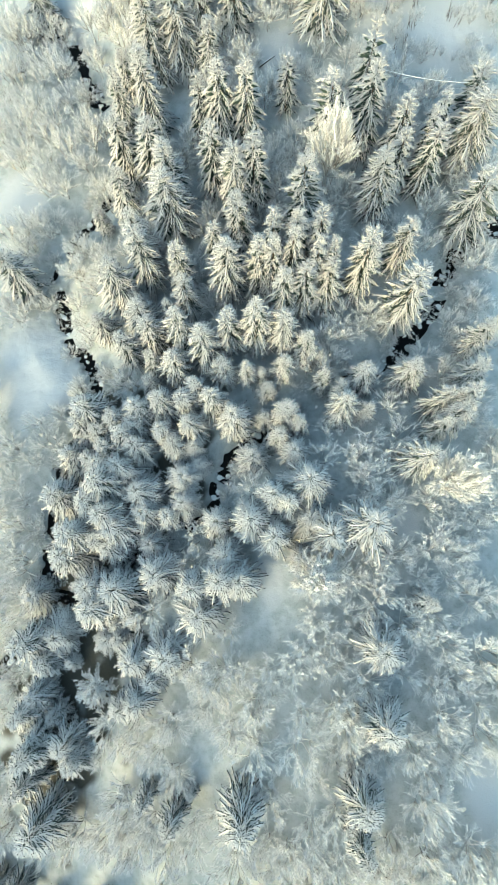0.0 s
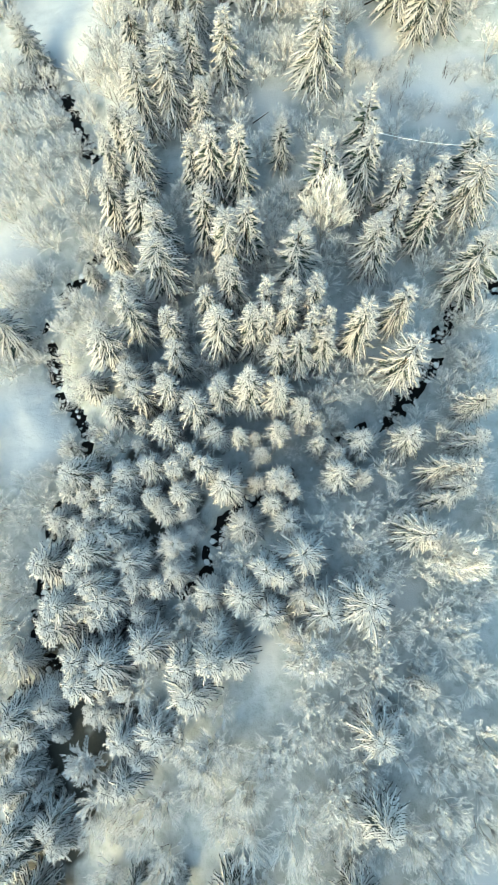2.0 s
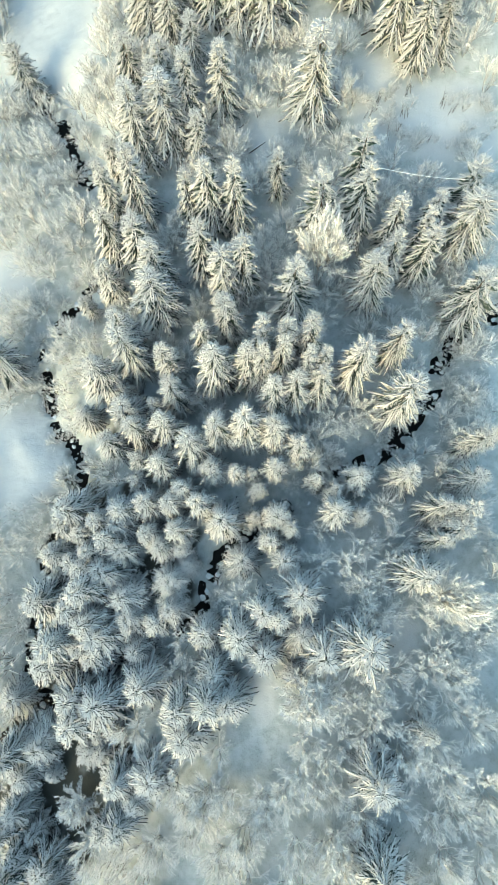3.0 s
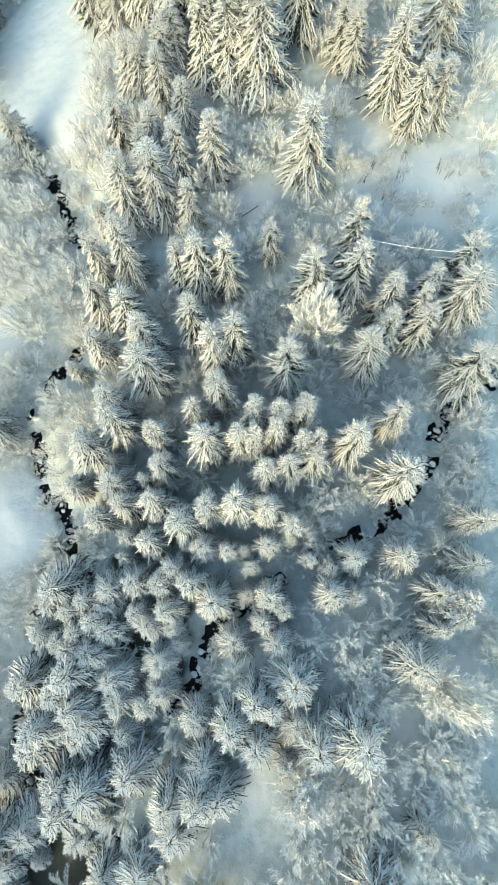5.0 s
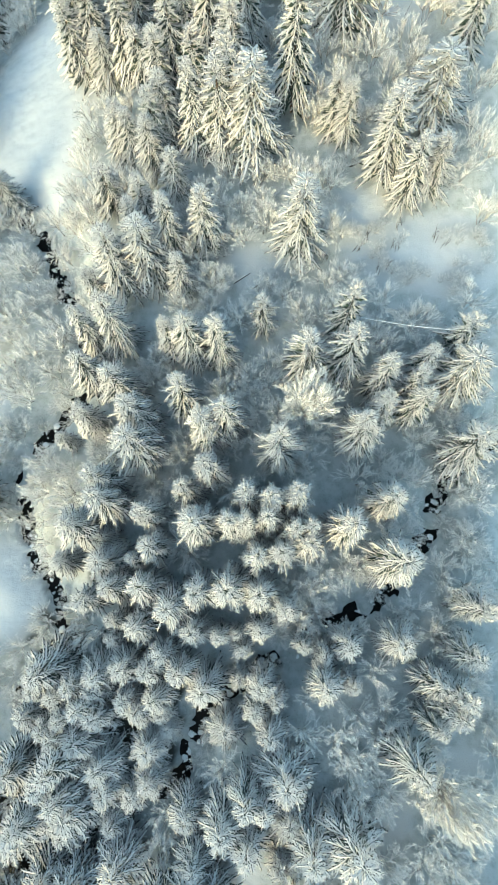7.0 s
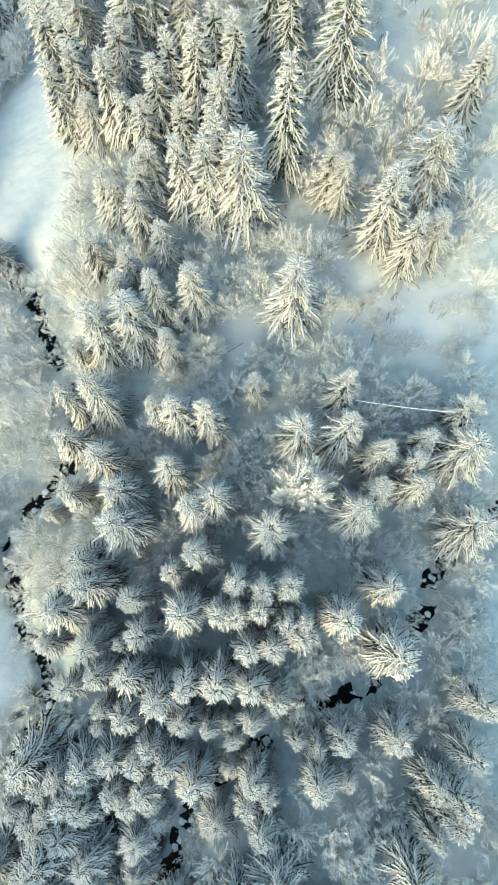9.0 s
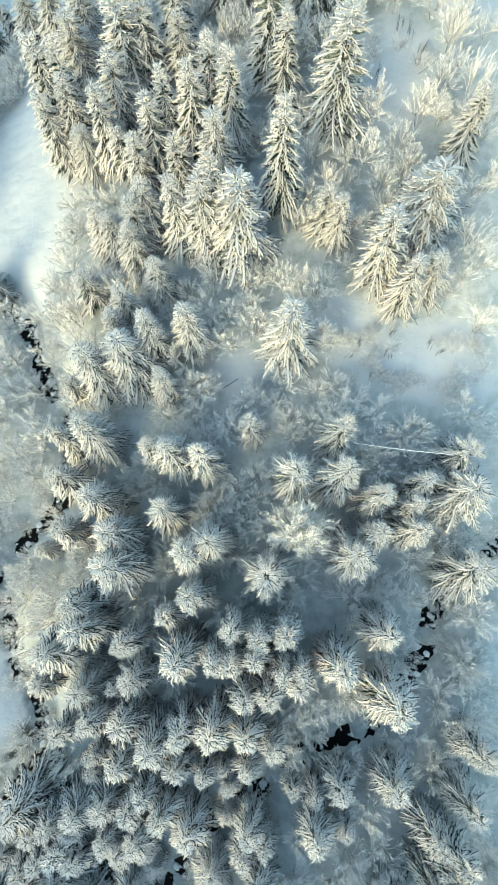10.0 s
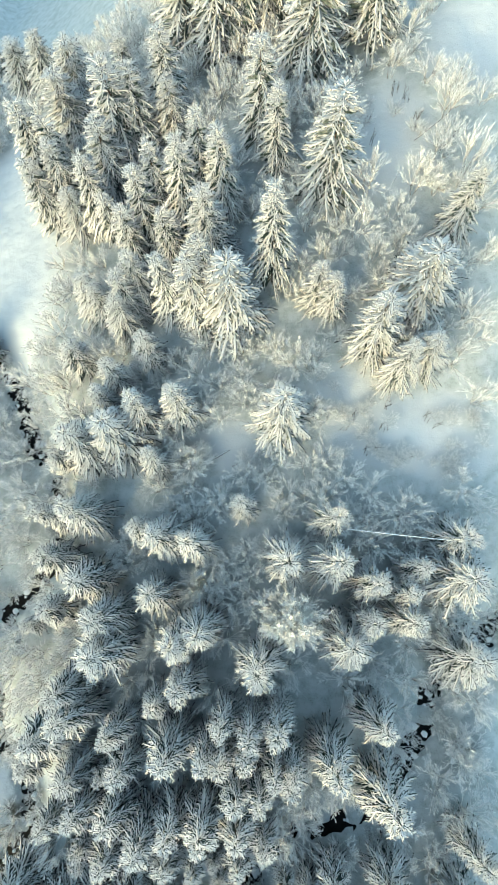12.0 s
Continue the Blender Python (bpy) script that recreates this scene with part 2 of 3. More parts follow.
# ---- trees ----
class Shape:
    """Gathers tapered limbs into one mesh."""

    def __init__(self):
        self.verts, self.faces = [], []

    def limb(self, points, radii, sides=4, tip=True):
        v, f = self.verts, self.faces
        base = len(v)
        for i, (p, r) in enumerate(zip(points, radii)):
            d = (points[min(i + 1, len(points) - 1)] - points[max(i - 1, 0)]).normalized()
            a = d.orthogonal().normalized() if abs(d.z) > 0.95 else d.cross(Vector((0, 0, 1))).normalized()
            b = d.cross(a)
            if tip and i == len(points) - 1:
                v.append(p)
                break
            for k in range(sides):
                q = 2 * math.pi * (k + 0.5) / sides
                v.append(p + a * (r * math.cos(q)) + b * (r * math.sin(q)))
            if i:
                o = base + (i - 1) * sides
                f.extend((o + k, o + (k + 1) % sides, o + sides + (k + 1) % sides, o + sides + k) for k in range(sides))
        if tip:
            o, t = base + (len(points) - 2) * sides, len(v) - 1
            f.extend((o + k, o + (k + 1) % sides, t) for k in range(sides))

    def spindle(self, a, b, r, belly=0.4, sides=3):
        """A twig thick with rime: pointed at both ends, fullest near the middle."""
        v, f = self.verts, self.faces
        base = len(v)
        d = (b - a).normalized()
        u = d.orthogonal().normalized() if abs(d.z) > 0.95 else d.cross(Vector((0, 0, 1))).normalized()
        w = d.cross(u)
        c = a.lerp(b, belly)
        v.append(a)
        v.extend(c + u * (r * math.cos(q)) + w * (r * math.sin(q)) for q in (2 * math.pi * (k + 0.25) / sides for k in range(sides)))
        v.append(b)
        for k in range(sides):
            n = base + 1 + (k + 1) % sides
            f.append((base, n, base + 1 + k))
            f.append((base + 1 + k, n, base + sides + 1))

    def rod(self, a, b, half):
        """A flat rimed finger with a blunt end."""
        base = len(self.verts)
        self.verts.extend((a - half * 0.55, a + half * 0.55, b + half * 0.75, b - half * 0.75))
        self.faces.append((base, base + 1, base + 2, base + 3))


def spruce_model(rng, height_m=12.0, radius=2.8, dense=1.0, lean=0.0, droop=1.0, fingers=8, thick=1.0, shoulder=0.46):
    """A snow-laden spruce: a trunk, whorls of boughs that end in thick rimed fingers, and dark bare needles within."""
    tree = new("spruce_tree")
    trunk, crown, inner = Shape(), Shape(), Shape()
    bend = Vector((rng.uniform(-1, 1), rng.uniform(-1, 1), 0)) * lean
    axis = lambda z: bend * (z / height_m) ** 2 + Vector((0, 0, z))
    trunk.limb([axis(z) for z in (-0.6, 0.5, height_m * 0.4, height_m * 0.8, height_m * 0.9)], [0.2, 0.16, 0.12, 0.06, 0.03], 6)
    crown.limb([axis(height_m * k) for k in (0.93, 0.97, 1.0)], [0.09, 0.1, 0.03], 4)
    lopsided, heavy = rng.uniform(0, 6.28), rng.uniform(0.04, 0.16)
    z = height_m * 0.975
    while z > height_m * 0.10:
        u = 1 - z / height_m
        reach = radius * (0.17 + 0.86 * min(1.0, u / shoulder) ** 0.8) * (1.0 if u < 0.78 else 1 - (u - 0.78) * 1.1)
        count = max(4, round((4.2 + 2.9 * min(1, u * 1.9)) * dense))
        turn = rng.uniform(0, 6.3)
        for k in range(count):
            q = turn + 2 * math.pi * (k + rng.uniform(-0.3, 0.3)) / count
            length = reach * rng.choice((0.70, 0.86, 0.95, 1.0, 1.06, 1.2)) * rng.uniform(0.93, 1.07) * (1 + heavy * math.cos(q - lopsided))
            out = Vector((math.cos(q), math.sin(q), 0))
            side = Vector((-out.y, out.x, 0))
            rise = 0.75 - 1.0 * min(1, u * 1.75) + rng.uniform(-0.16, 0.16)
            drop = (0.36 + rng.uniform(-0.14, 0.18)) * droop
            start = axis(z + rng.uniform(-0.15, 0.15))
            sway = rng.uniform(-0.22, 0.22)
            at = lambda s: start + out * (length * s) + side * (length * sway * s * s) + Vector((0, 0, length * (rise * s - drop * s * s)))
            body = (0.06 + 0.022 * length) * thick
            crown.limb([at(s) for s in (0.22, 0.6, 0.88, 1.02)], [body * 0.7, body, body * 0.95, 0.02], 3)
            twigs = max(5, round(fingers * (0.8 + 0.46 * length)))
            for i in range(twigs):
                s = 0.22 + 0.76 * (i + rng.uniform(0, 0.7)) / twigs
                hand = 1 if i % 2 else -1
                p = at(s)
                tl = (0.30 + 0.21 * length * (1.08 - s)) * rng.uniform(0.75, 1.25)
                way = (out * rng.uniform(0.6, 0.9) + side * hand * rng.uniform(0.45, 0.95) + Vector((0, 0, rise * 0.6 - drop * s * 1.3 + rng.uniform(-0.16, 0.22)))).normalized()
                if i % 5:
                    crown.rod(p, p + way * tl, (way.cross(Vector((0, 0, 1))).normalized() + Vector((0, 0, rng.uniform(-0.6, 0.6)))).normalized() * rng.uniform(0.055, 0.075) * thick)
                else:
                    crown.spindle(p, p + way * tl, rng.uniform(0.055, 0.08) * thick, rng.uniform(0.5, 0.7))
            # needles close to the trunk and under the bough, dark to deepen the gaps' shade
            if u > 0.18:
                under = Vector((0, 0, -0.14 - 0.04 * length))
                inner.spindle(at(0.0) + under, at(0.82) + under, 0.07 + 0.055 * length, 0.6)
                hand = rng.choice((-0.36, 0.36))
                inner.spindle(at(0.15) + under, at(0.46) + under + (out * 0.22 + side * hand) * length * 0.62 + Vector((0, 0, -0.08)), 0.05 + 0.035 * length, 0.6)
        z -= (0.30 + 0.30 * u) / dense * rng.uniform(0.85, 1.15) * height_m / 11
    mesh_object("trunk", trunk.verts, trunk.faces, BARK, tree, "dark bark trunk")
    mesh_object("crown", crown.verts, crown.faces, SPRUCE, tree, "drooping boughs under thick rime", smooth=True)
    mesh_object("inner_foliage", inner.verts, inner.faces, NEEDLES, tree, "dark green needles within the crown")
    return tree


def broadleaf(rng, height_m, radius, stems, limbs, fine, thick=1.0, feathers=5):
    """The wood and the rimed twigs of a bare broadleaf bush or young tree, as two shapes."""
    wood, crown = Shape(), Shape()
    for k in range(stems):
        q = 2 * math.pi * (k + rng.uniform(-0.35, 0.35)) / stems
        out = Vector((math.cos(q), math.sin(q), 0))
        root = Vector((0, 0, -0.3)) + out * 0.1
        fork = out * radius * rng.uniform(0.15, 0.4) + Vector((0, 0, height_m * rng.uniform(0.3, 0.5)))
        wood.limb([root, root.lerp(fork, 0.5) + out * 0.08, fork], [0.07, 0.055, 0.04], 3, tip=False)
        for j in range(limbs):
            a, lift = q + rng.gauss(0, 0.8), rng.uniform(0.0, 1.0) ** 0.7
            far = rng.uniform(0.7, 1.1)
            end = Vector((math.cos(a) * radius * far * math.cos(lift * 1.45), math.sin(a) * radius * far * math.cos(lift * 1.45), height_m * (0.45 + 0.55 * math.sin(lift * 1.5) * far)))
            end += out * radius * 0.12
            mid = fork.lerp(end, 0.5) + Vector((rng.gauss(0, 0.1), rng.gauss(0, 0.1), rng.uniform(0.0, 0.3)))
            wood.limb([fork, mid, end], [0.04, 0.035, 0.012], 3)
            d = (end - fork).normalized()
            side = d.cross(Vector((rng.gauss(0, 1), rng.gauss(0, 1), rng.gauss(0, 1)))).normalized()
            for i in range(fine):  # feathery sprays that fan out towards the rim of the crown
                s = 0.45 + 0.55 * (i + rng.random()) / fine
                p = fork.lerp(mid, s * 2) if s < 0.5 else mid.lerp(end, s * 2 - 1)
                turn = 2.4 * i + rng.uniform(-0.6, 0.6)
                spoke = side * math.cos(turn) + d.cross(side) * math.sin(turn)
                way = (d * rng.uniform(0.8, 1.1) + spoke * rng.uniform(0.15, 0.75) + Vector((0, 0, 0.12))).normalized()
                ln = rng.uniform(0.45, 0.85) * radius / 2.6
                tip = p + way * ln
                crown.rod(p, tip, way.cross(spoke).normalized() * 0.034 * thick)
                fan = way.cross(spoke).normalized()
                for k2 in range(feathers):
                    hand = 1 if k2 % 2 else -1
                    b = p.lerp(tip, 0.1 + 0.84 * k2 / feathers)
                    w2 = (way * rng.uniform(0.8, 1.1) + fan * hand * rng.uniform(0.35, 0.75) + spoke * rng.gauss(0, 0.35)).normalized()
                    crown.rod(b, b + w2 * ln * rng.uniform(0.3, 0.6), w2.cross(fan * rng.uniform(-1, 1) + Vector((0, 0, 1))).normalized() * rng.uniform(0.024, 0.036) * thick)
    return wood, crown


def shrub_model(rng, **shape):
    bush = new("frosted_bush")
    wood, crown = broadleaf(rng, **shape)
    mesh_object("stem", wood.verts, wood.faces, STEM, bush, "thin grey stems half white with rime", smooth=True)
    mesh_object("crown", crown.verts, crown.faces, TWIG, bush, "feathery white rimed twigs", smooth=True)
    return bush


STAND_A = (  # x, y, height, crown radius
    (-33.2, -40.0, 11.0, 4.9), (-12.5, -35.4, 9.0, 2.5), (11.4, -34.4, 9.0, 2.3), (-35.7, -34.3, 11.0, 3.2),
    (-16.7, -34.0, 8.0, 1.9), (-10.4, -33.2, 3.4, 1.4), (-2.9, -32.7, 11.0, 3.8), (-28.2, -30.5, 7.8, 3.1),
    (11.7, -29.9, 8.8, 3.5), (-33.9, -29.0, 12.0, 3.7), (-29.6, -28.4, 7.6, 3.7), (-33.9, -27.0, 8.0, 2.9),
    (-32.2, -25.0, 5.1, 2.5), (-35.9, -24.4, 9.4, 3.5), (-20.5, -22.3, 6.5, 2.8), (-34.7, -22.0, 6.8, 3.5),
    (-18.2, -21.2, 7.5, 3.1), (14.3, -20.7, 9.4, 3.7), (-16.3, -18.1, 5.3, 2.9), (-29.7, -17.5, 3.2, 1.7),
    (-33.9, -17.1, 7.0, 3.6),
)
STAND_B = (  # x, y, height, crown radius
    (-18.8, -15.8, 6.9, 2.5), (-14.1, -15.0, 5.8, 3.1), (-35.5, -14.1, 12.0, 2.9), (-24.0, -13.9, 3.2, 1.9),
    (-31.8, -13.5, 6.6, 3.2), (-22.0, -13.5, 3.2, 1.6), (14.8, -12.6, 7.3, 2.9), (-30.8, -11.9, 5.4, 2.4),
    (-22.5, -11.1, 3.2, 1.3), (-19.8, -10.5, 3.2, 1.5), (-8.9, -8.9, 7.2, 2.9), (-24.7, -8.5, 10.2, 3.0),
    (-37.1, -7.5, 5.0, 2.6), (20.9, -6.7, 7.1, 1.4), (-21.5, -6.2, 8.5, 3.6), (-25.4, -5.9, 9.7, 3.1),
    (-9.8, -5.3, 9.2, 2.5), (-3.3, -4.2, 8.1, 2.5), (-6.1, -4.0, 10.4, 2.6), (-15.8, -3.5, 7.1, 3.1),
    (-30.1, -1.3, 8.6, 2.9),
)
STAND_C = (  # x, y, height, crown radius
    (5.3, -1.1, 3.5, 1.6), (-5.3, -1.1, 7.1, 2.3), (-22.9, -0.1, 8.0, 2.3), (-17.3, 0.7, 5.7, 2.3),
    (-24.9, 1.1, 8.2, 2.1), (1.2, 1.5, 7.6, 2.5), (-27.9, 1.8, 11.3, 2.9), (9.2, 1.8, 7.9, 3.3),
    (-22.0, 2.9, 8.5, 3.4), (-27.3, 3.1, 8.2, 1.7), (13.2, 3.1, 10.2, 3.7), (-1.9, 3.6, 9.0, 2.8),
    (-6.7, 3.6, 7.6, 2.4), (6.2, 4.1, 5.0, 2.4), (-14.2, 4.7, 5.8, 2.0), (-23.4, 4.9, 9.4, 2.9),
    (-17.9, 5.0, 6.1, 2.6), (3.4, 6.1, 8.3, 1.9), (-25.9, 6.5, 9.7, 2.8), (-12.1, 6.5, 5.9, 2.2),
    (1.1, 6.9, 9.5, 2.4),
)
STAND_D = (  # x, y, height, crown radius
    (-30.5, 7.4, 10.4, 2.9), (-18.6, 8.3, 6.3, 2.9), (6.2, 9.0, 8.1, 3.0), (-23.6, 9.1, 12.0, 2.8),
    (-12.1, 10.2, 5.0, 2.6), (20.6, 11.5, 11.1, 2.6), (-21.4, 11.6, 8.3, 2.8), (-24.4, 12.1, 8.9, 2.3),
    (-9.7, 12.4, 3.2, 1.6), (-26.1, 12.7, 8.3, 2.2), (-1.9, 12.9, 5.0, 2.4), (4.0, 13.4, 6.6, 2.1),
    (-29.6, 13.8, 8.2, 2.3), (-23.5, 14.1, 8.7, 2.1), (-19.0, 14.5, 7.8, 2.4), (-10.9, 14.6, 4.3, 1.6),
    (-13.6, 15.2, 5.6, 2.2), (23.4, 15.7, 11.1, 1.4), (2.2, 16.0, 7.1, 1.8), (-20.7, 16.1, 9.8, 2.0),
    (-24.9, 16.7, 8.4, 2.3),
)
STAND_E = (  # x, y, height, crown radius
    (-15.1, 17.1, 7.1, 1.8), (25.9, 17.2, 11.4, 2.0), (-10.9, 17.5, 8.0, 2.1), (4.9, 17.7, 7.8, 1.4),
    (-27.7, 17.8, 10.5, 2.2), (-19.5, 18.0, 7.7, 2.2), (-4.7, 18.4, 8.4, 2.7), (-22.5, 18.4, 9.2, 2.2),
    (14.5, 19.0, 5.3, 1.4), (2.7, 19.0, 9.2, 2.0), (0.2, 19.1, 4.5, 1.5), (26.1, 19.3, 12.5, 2.0),
    (11.0, 19.5, 9.3, 2.2), (-18.8, 19.9, 8.9, 2.5), (24.6, 20.0, 9.6, 2.2), (-26.7, 20.2, 12.2, 3.1),
    (-15.1, 20.9, 8.6, 2.3), (-7.7, 20.9, 9.4, 2.1), (-11.9, 21.1, 8.6, 1.9), (11.3, 22.5, 6.7, 1.6),
    (-10.0, 22.6, 8.4, 1.9),
)
STAND_F = (  # x, y, height, crown radius
    (0.5, 23.1, 5.5, 1.4), (28.4, 23.4, 10.7, 2.2), (8.5, 23.9, 9.2, 1.2), (14.3, 24.2, 9.6, 2.0),
    (-17.0, 24.2, 6.7, 1.3), (20.5, 24.5, 8.9, 2.5), (-0.3, 25.1, 5.2, 1.1), (-2.7, 25.2, 7.8, 1.4),
    (-6.1, 25.5, 7.7, 2.2), (2.7, 25.9, 7.9, 1.7), (-13.1, 26.3, 10.0, 2.2), (-16.4, 26.9, 9.2, 1.3),
    (5.9, 28.6, 9.1, 1.8), (29.9, 28.7, 10.8, 2.0), (-8.8, 29.0, 11.6, 2.6), (-21.0, 29.6, 10.2, 2.1),
    (2.7, 30.5, 10.6, 2.5), (-5.1, 30.7, 11.8, 2.4), (-1.2, 31.2, 12.6, 2.7), (-12.2, 31.3, 11.8, 2.4),
    (-16.9, 31.4, 11.1, 2.2),
)
STAND_G = (  # x, y, height, crown radius
    (-18.8, 34.2, 9.4, 2.7), (-25.8, 34.5, 7.4, 2.1), (20.1, 34.5, 15.0, 3.1), (-14.5, 34.9, 8.6, 1.3),
    (3.0, 35.1, 13.1, 2.0), (5.6, 35.6, 13.5, 2.1), (-11.4, 36.4, 11.3, 2.2), (9.1, 36.7, 12.1, 2.1),
    (-20.0, 37.5, 6.3, 2.5), (7.3, 38.1, 14.5, 1.6), (9.3, 38.6, 13.8, 1.5), (13.9, 38.7, 14.8, 2.5),
    (1.2, 38.7, 13.7, 1.9), (-0.7, 39.0, 14.0, 2.0), (-5.1, 39.2, 14.0, 2.7), (-22.4, 39.4, 12.4, 2.9),
    (4.0, 39.9, 14.4, 1.8), (-12.7, 40.8, 12.2, 1.9), (19.8, 42.2, 11.6, 2.5), (4.4, 42.3, 14.2, 1.9),
    (-18.1, 42.5, 13.9, 2.7),
)
STAND_H = (  # x, y, height, crown radius
    (1.4, 42.6, 13.7, 1.9), (7.9, 42.8, 13.9, 2.0), (-7.2, 44.1, 10.5, 2.1), (-41.7, 44.9, 11.0, 3.3),
    (-18.8, 45.5, 13.4, 2.3), (-3.8, 46.8, 12.5, 2.0), (5.5, 49.0, 14.7, 2.7), (30.8, 49.3, 13.2, 3.3),
    (-14.1, 50.3, 13.5, 3.1), (16.6, 51.1, 12.0, 2.7), (-4.1, 51.6, 14.5, 2.4), (-1.5, 52.8, 14.4, 2.4),
    (-26.7, 52.8, 6.0, 1.3), (19.3, 54.1, 12.0, 1.8), (23.4, 54.2, 12.8, 2.1), (-14.0, 54.4, 13.5, 2.6),
    (-22.2, 54.9, 9.9, 1.9), (-7.4, 56.8, 12.1, 2.2), (23.6, 57.0, 11.5, 1.7), (19.6, 58.4, 12.0, 2.0),
    (-17.0, 58.6, 13.0, 2.5),
)
STAND_I = (  # x, y, height, crown radius
    (30.3, 59.0, 12.0, 3.4), (25.3, 60.2, 10.7, 1.8), (14.7, 60.5, 14.5, 2.5), (9.7, 60.9, 13.3, 2.8),
    (-22.1, 61.7, 12.6, 2.4), (-2.4, 63.0, 13.7, 2.2), (29.9, 63.4, 11.4, 2.6), (-6.3, 63.8, 13.5, 2.4),
    (-9.5, 65.1, 11.0, 1.6), (14.7, 65.5, 14.4, 2.0), (-21.9, 66.9, 14.3, 2.2), (-17.6, 67.2, 14.1, 2.8),
    (3.5, 67.9, 8.2, 1.6), (-8.1, 74.1, 9.3, 2.2), (-22.3, 75.5, 7.9, 1.5), (-17.2, 75.8, 13.8, 3.5),
    (-12.9, 77.5, 12.3, 4.2), (9.0, 78.9, 12.9, 3.7), (-9.6, 80.2, 11.9, 2.7), (-4.4, 80.5, 11.3, 2.8),
    (-14.9, 82.2, 10.1, 2.2),
)
STAND_J = (  # x, y, height, crown radius
    (23.7, 84.0, 11.3, 2.5), (27.0, 85.4, 9.4, 2.8), (-13.8, 85.5, 9.6, 2.5), (20.6, 87.9, 12.9, 3.3),
    (-19.5, 88.8, 8.9, 2.0), (-9.1, 88.8, 8.5, 2.5), (15.5, 92.7, 9.2, 2.1), (-39.8, 95.0, 11.0, 3.3),
    (2.6, 93.1, 13.8, 4.7), (-1.9, 93.4, 14.0, 3.6), (-12.6, 93.6, 9.2, 2.7), (26.8, 94.2, 10.5, 4.8),
    (14.0, 94.3, 8.8, 2.2), (-5.7, 94.6, 13.6, 2.5), (-0.2, 95.0, 14.8, 1.9), (-15.9, 95.7, 9.2, 2.3),
    (-12.1, 95.9, 10.7, 2.7), (-17.6, 97.4, 9.2, 2.6), (-10.2, 98.0, 10.5, 2.7), (8.1, 98.2, 16.5, 2.8),
    (31.2, 101.9, 11.3, 2.4),
)
STAND_K = (  # x, y, height, crown radius
    (-5.8, 102.1, 11.2, 1.9), (-0.1, 102.3, 12.5, 3.2), (-11.3, 103.8, 11.4, 2.6), (-9.0, 106.5, 13.2, 2.8),
    (1.9, 108.0, 13.9, 2.8), (-3.4, 108.1, 14.0, 2.9), (-14.5, 108.5, 8.9, 2.0), (15.3, 108.5, 15.0, 4.0),
    (-7.0, 109.0, 13.6, 2.5), (-0.8, 110.9, 13.9, 2.4), (-16.9, 111.3, 12.8, 2.7), (-21.0, 111.8, 8.1, 3.3),
    (8.9, 112.7, 12.3, 2.4), (-25.7, 113.8, 13.0, 3.4), (-22.5, 115.8, 12.9, 3.1), (-15.1, 116.2, 12.6, 3.6),
    (6.8, 117.3, 14.0, 3.1), (-22.7, 118.5, 15.7, 2.4), (-26.3, 119.9, 16.7, 3.7), (-13.2, 121.2, 15.8, 4.0),
    (-10.7, 122.1, 13.1, 3.3),
)
STAND_L = (  # x, y, height, crown radius
    (-5.7, 122.4, 9.2, 3.1), (-6.3, 126.1, 13.0, 3.1), (13.7, 128.0, 15.0, 4.8), (21.8, 129.8, 14.0, 4.1),
    (-23.7, 130.5, 12.0, 4.1), (-13.2, 132.4, 11.0, 2.8), (1.1, 134.9, 15.0, 4.6), (4.2, 135.5, 14.0, 3.3),
    (-23.2, 137.1, 12.0, 4.3), (17.1, 137.6, 14.0, 4.2), (8.5, 137.9, 14.0, 4.2), (-4.1, 139.3, 15.0, 4.9),
    (-33.6, 151.3, 11.0, 3.7), (-40.3, 155.3, 11.0, 4.6),
)
# spruces added downhill, mostly unseen, to shade the foot of the slope
SHADE_STAND = tuple((-64 + 6.5 * i + 2 * math.sin(5 * i + 2 * j), -72 + 9 * j + 3 * math.cos(3 * i + j), 10.5 + 2 * math.sin(i + 4 * j), 3.0) for i in range(9) for j in range(3))
SPRUCES = (
    ("spruces downhill of the foot of the slope", SHADE_STAND),
    ("spruces at the foot of the slope", STAND_A),
    ("spruces below the creek fork", STAND_B),
    ("spruces by the lower creek", STAND_C),
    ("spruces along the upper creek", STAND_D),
    ("spruces between the creeks", STAND_E),
    ("spruces in the dense wood", STAND_F),
    ("spruces above the creek", STAND_G),
    ("spruces below the cable", STAND_H),
    ("spruces round the cable", STAND_I),
    ("spruces beside the clearing", STAND_J),
    ("spruces above the clearing", STAND_K),
    ("spruces of the upper wood", STAND_L),
)
ROUND_TREES = ((9.6, 54.2, 13.8, 3.5), (24.4, 8.5, 12.7, 3.3), (6.8, -4.1, 7.0, 3.4), (-25.4, -20.9, 4.1, 2.6))

GLADES = (  # gaps in the wood where little grows
    (29.3, 13.4, 2.9, 2.5), (26.4, -10.1, 4.4, 2.1), (16.4, -17.7, 3.2, 1.5), (0.8, -10.5, 4.5, 5.0), (15.7, 56.6, 2.9, 2.0), (13.2, 50.2, 2.5, 2.8), (-6.8, 34.3, 4.6, 1.6), (-11.8, 70.0, 3.4, 2.3),
    (13.2, 46.8, 2.2, 3.2), (16.0, 40.8, 2.6, 1.5), (-5.9, 30.3, 5.7, 1.3), (15.4, 27.4, 2.9, 1.4),
)
CLEARINGS = FIELDS + GLADES

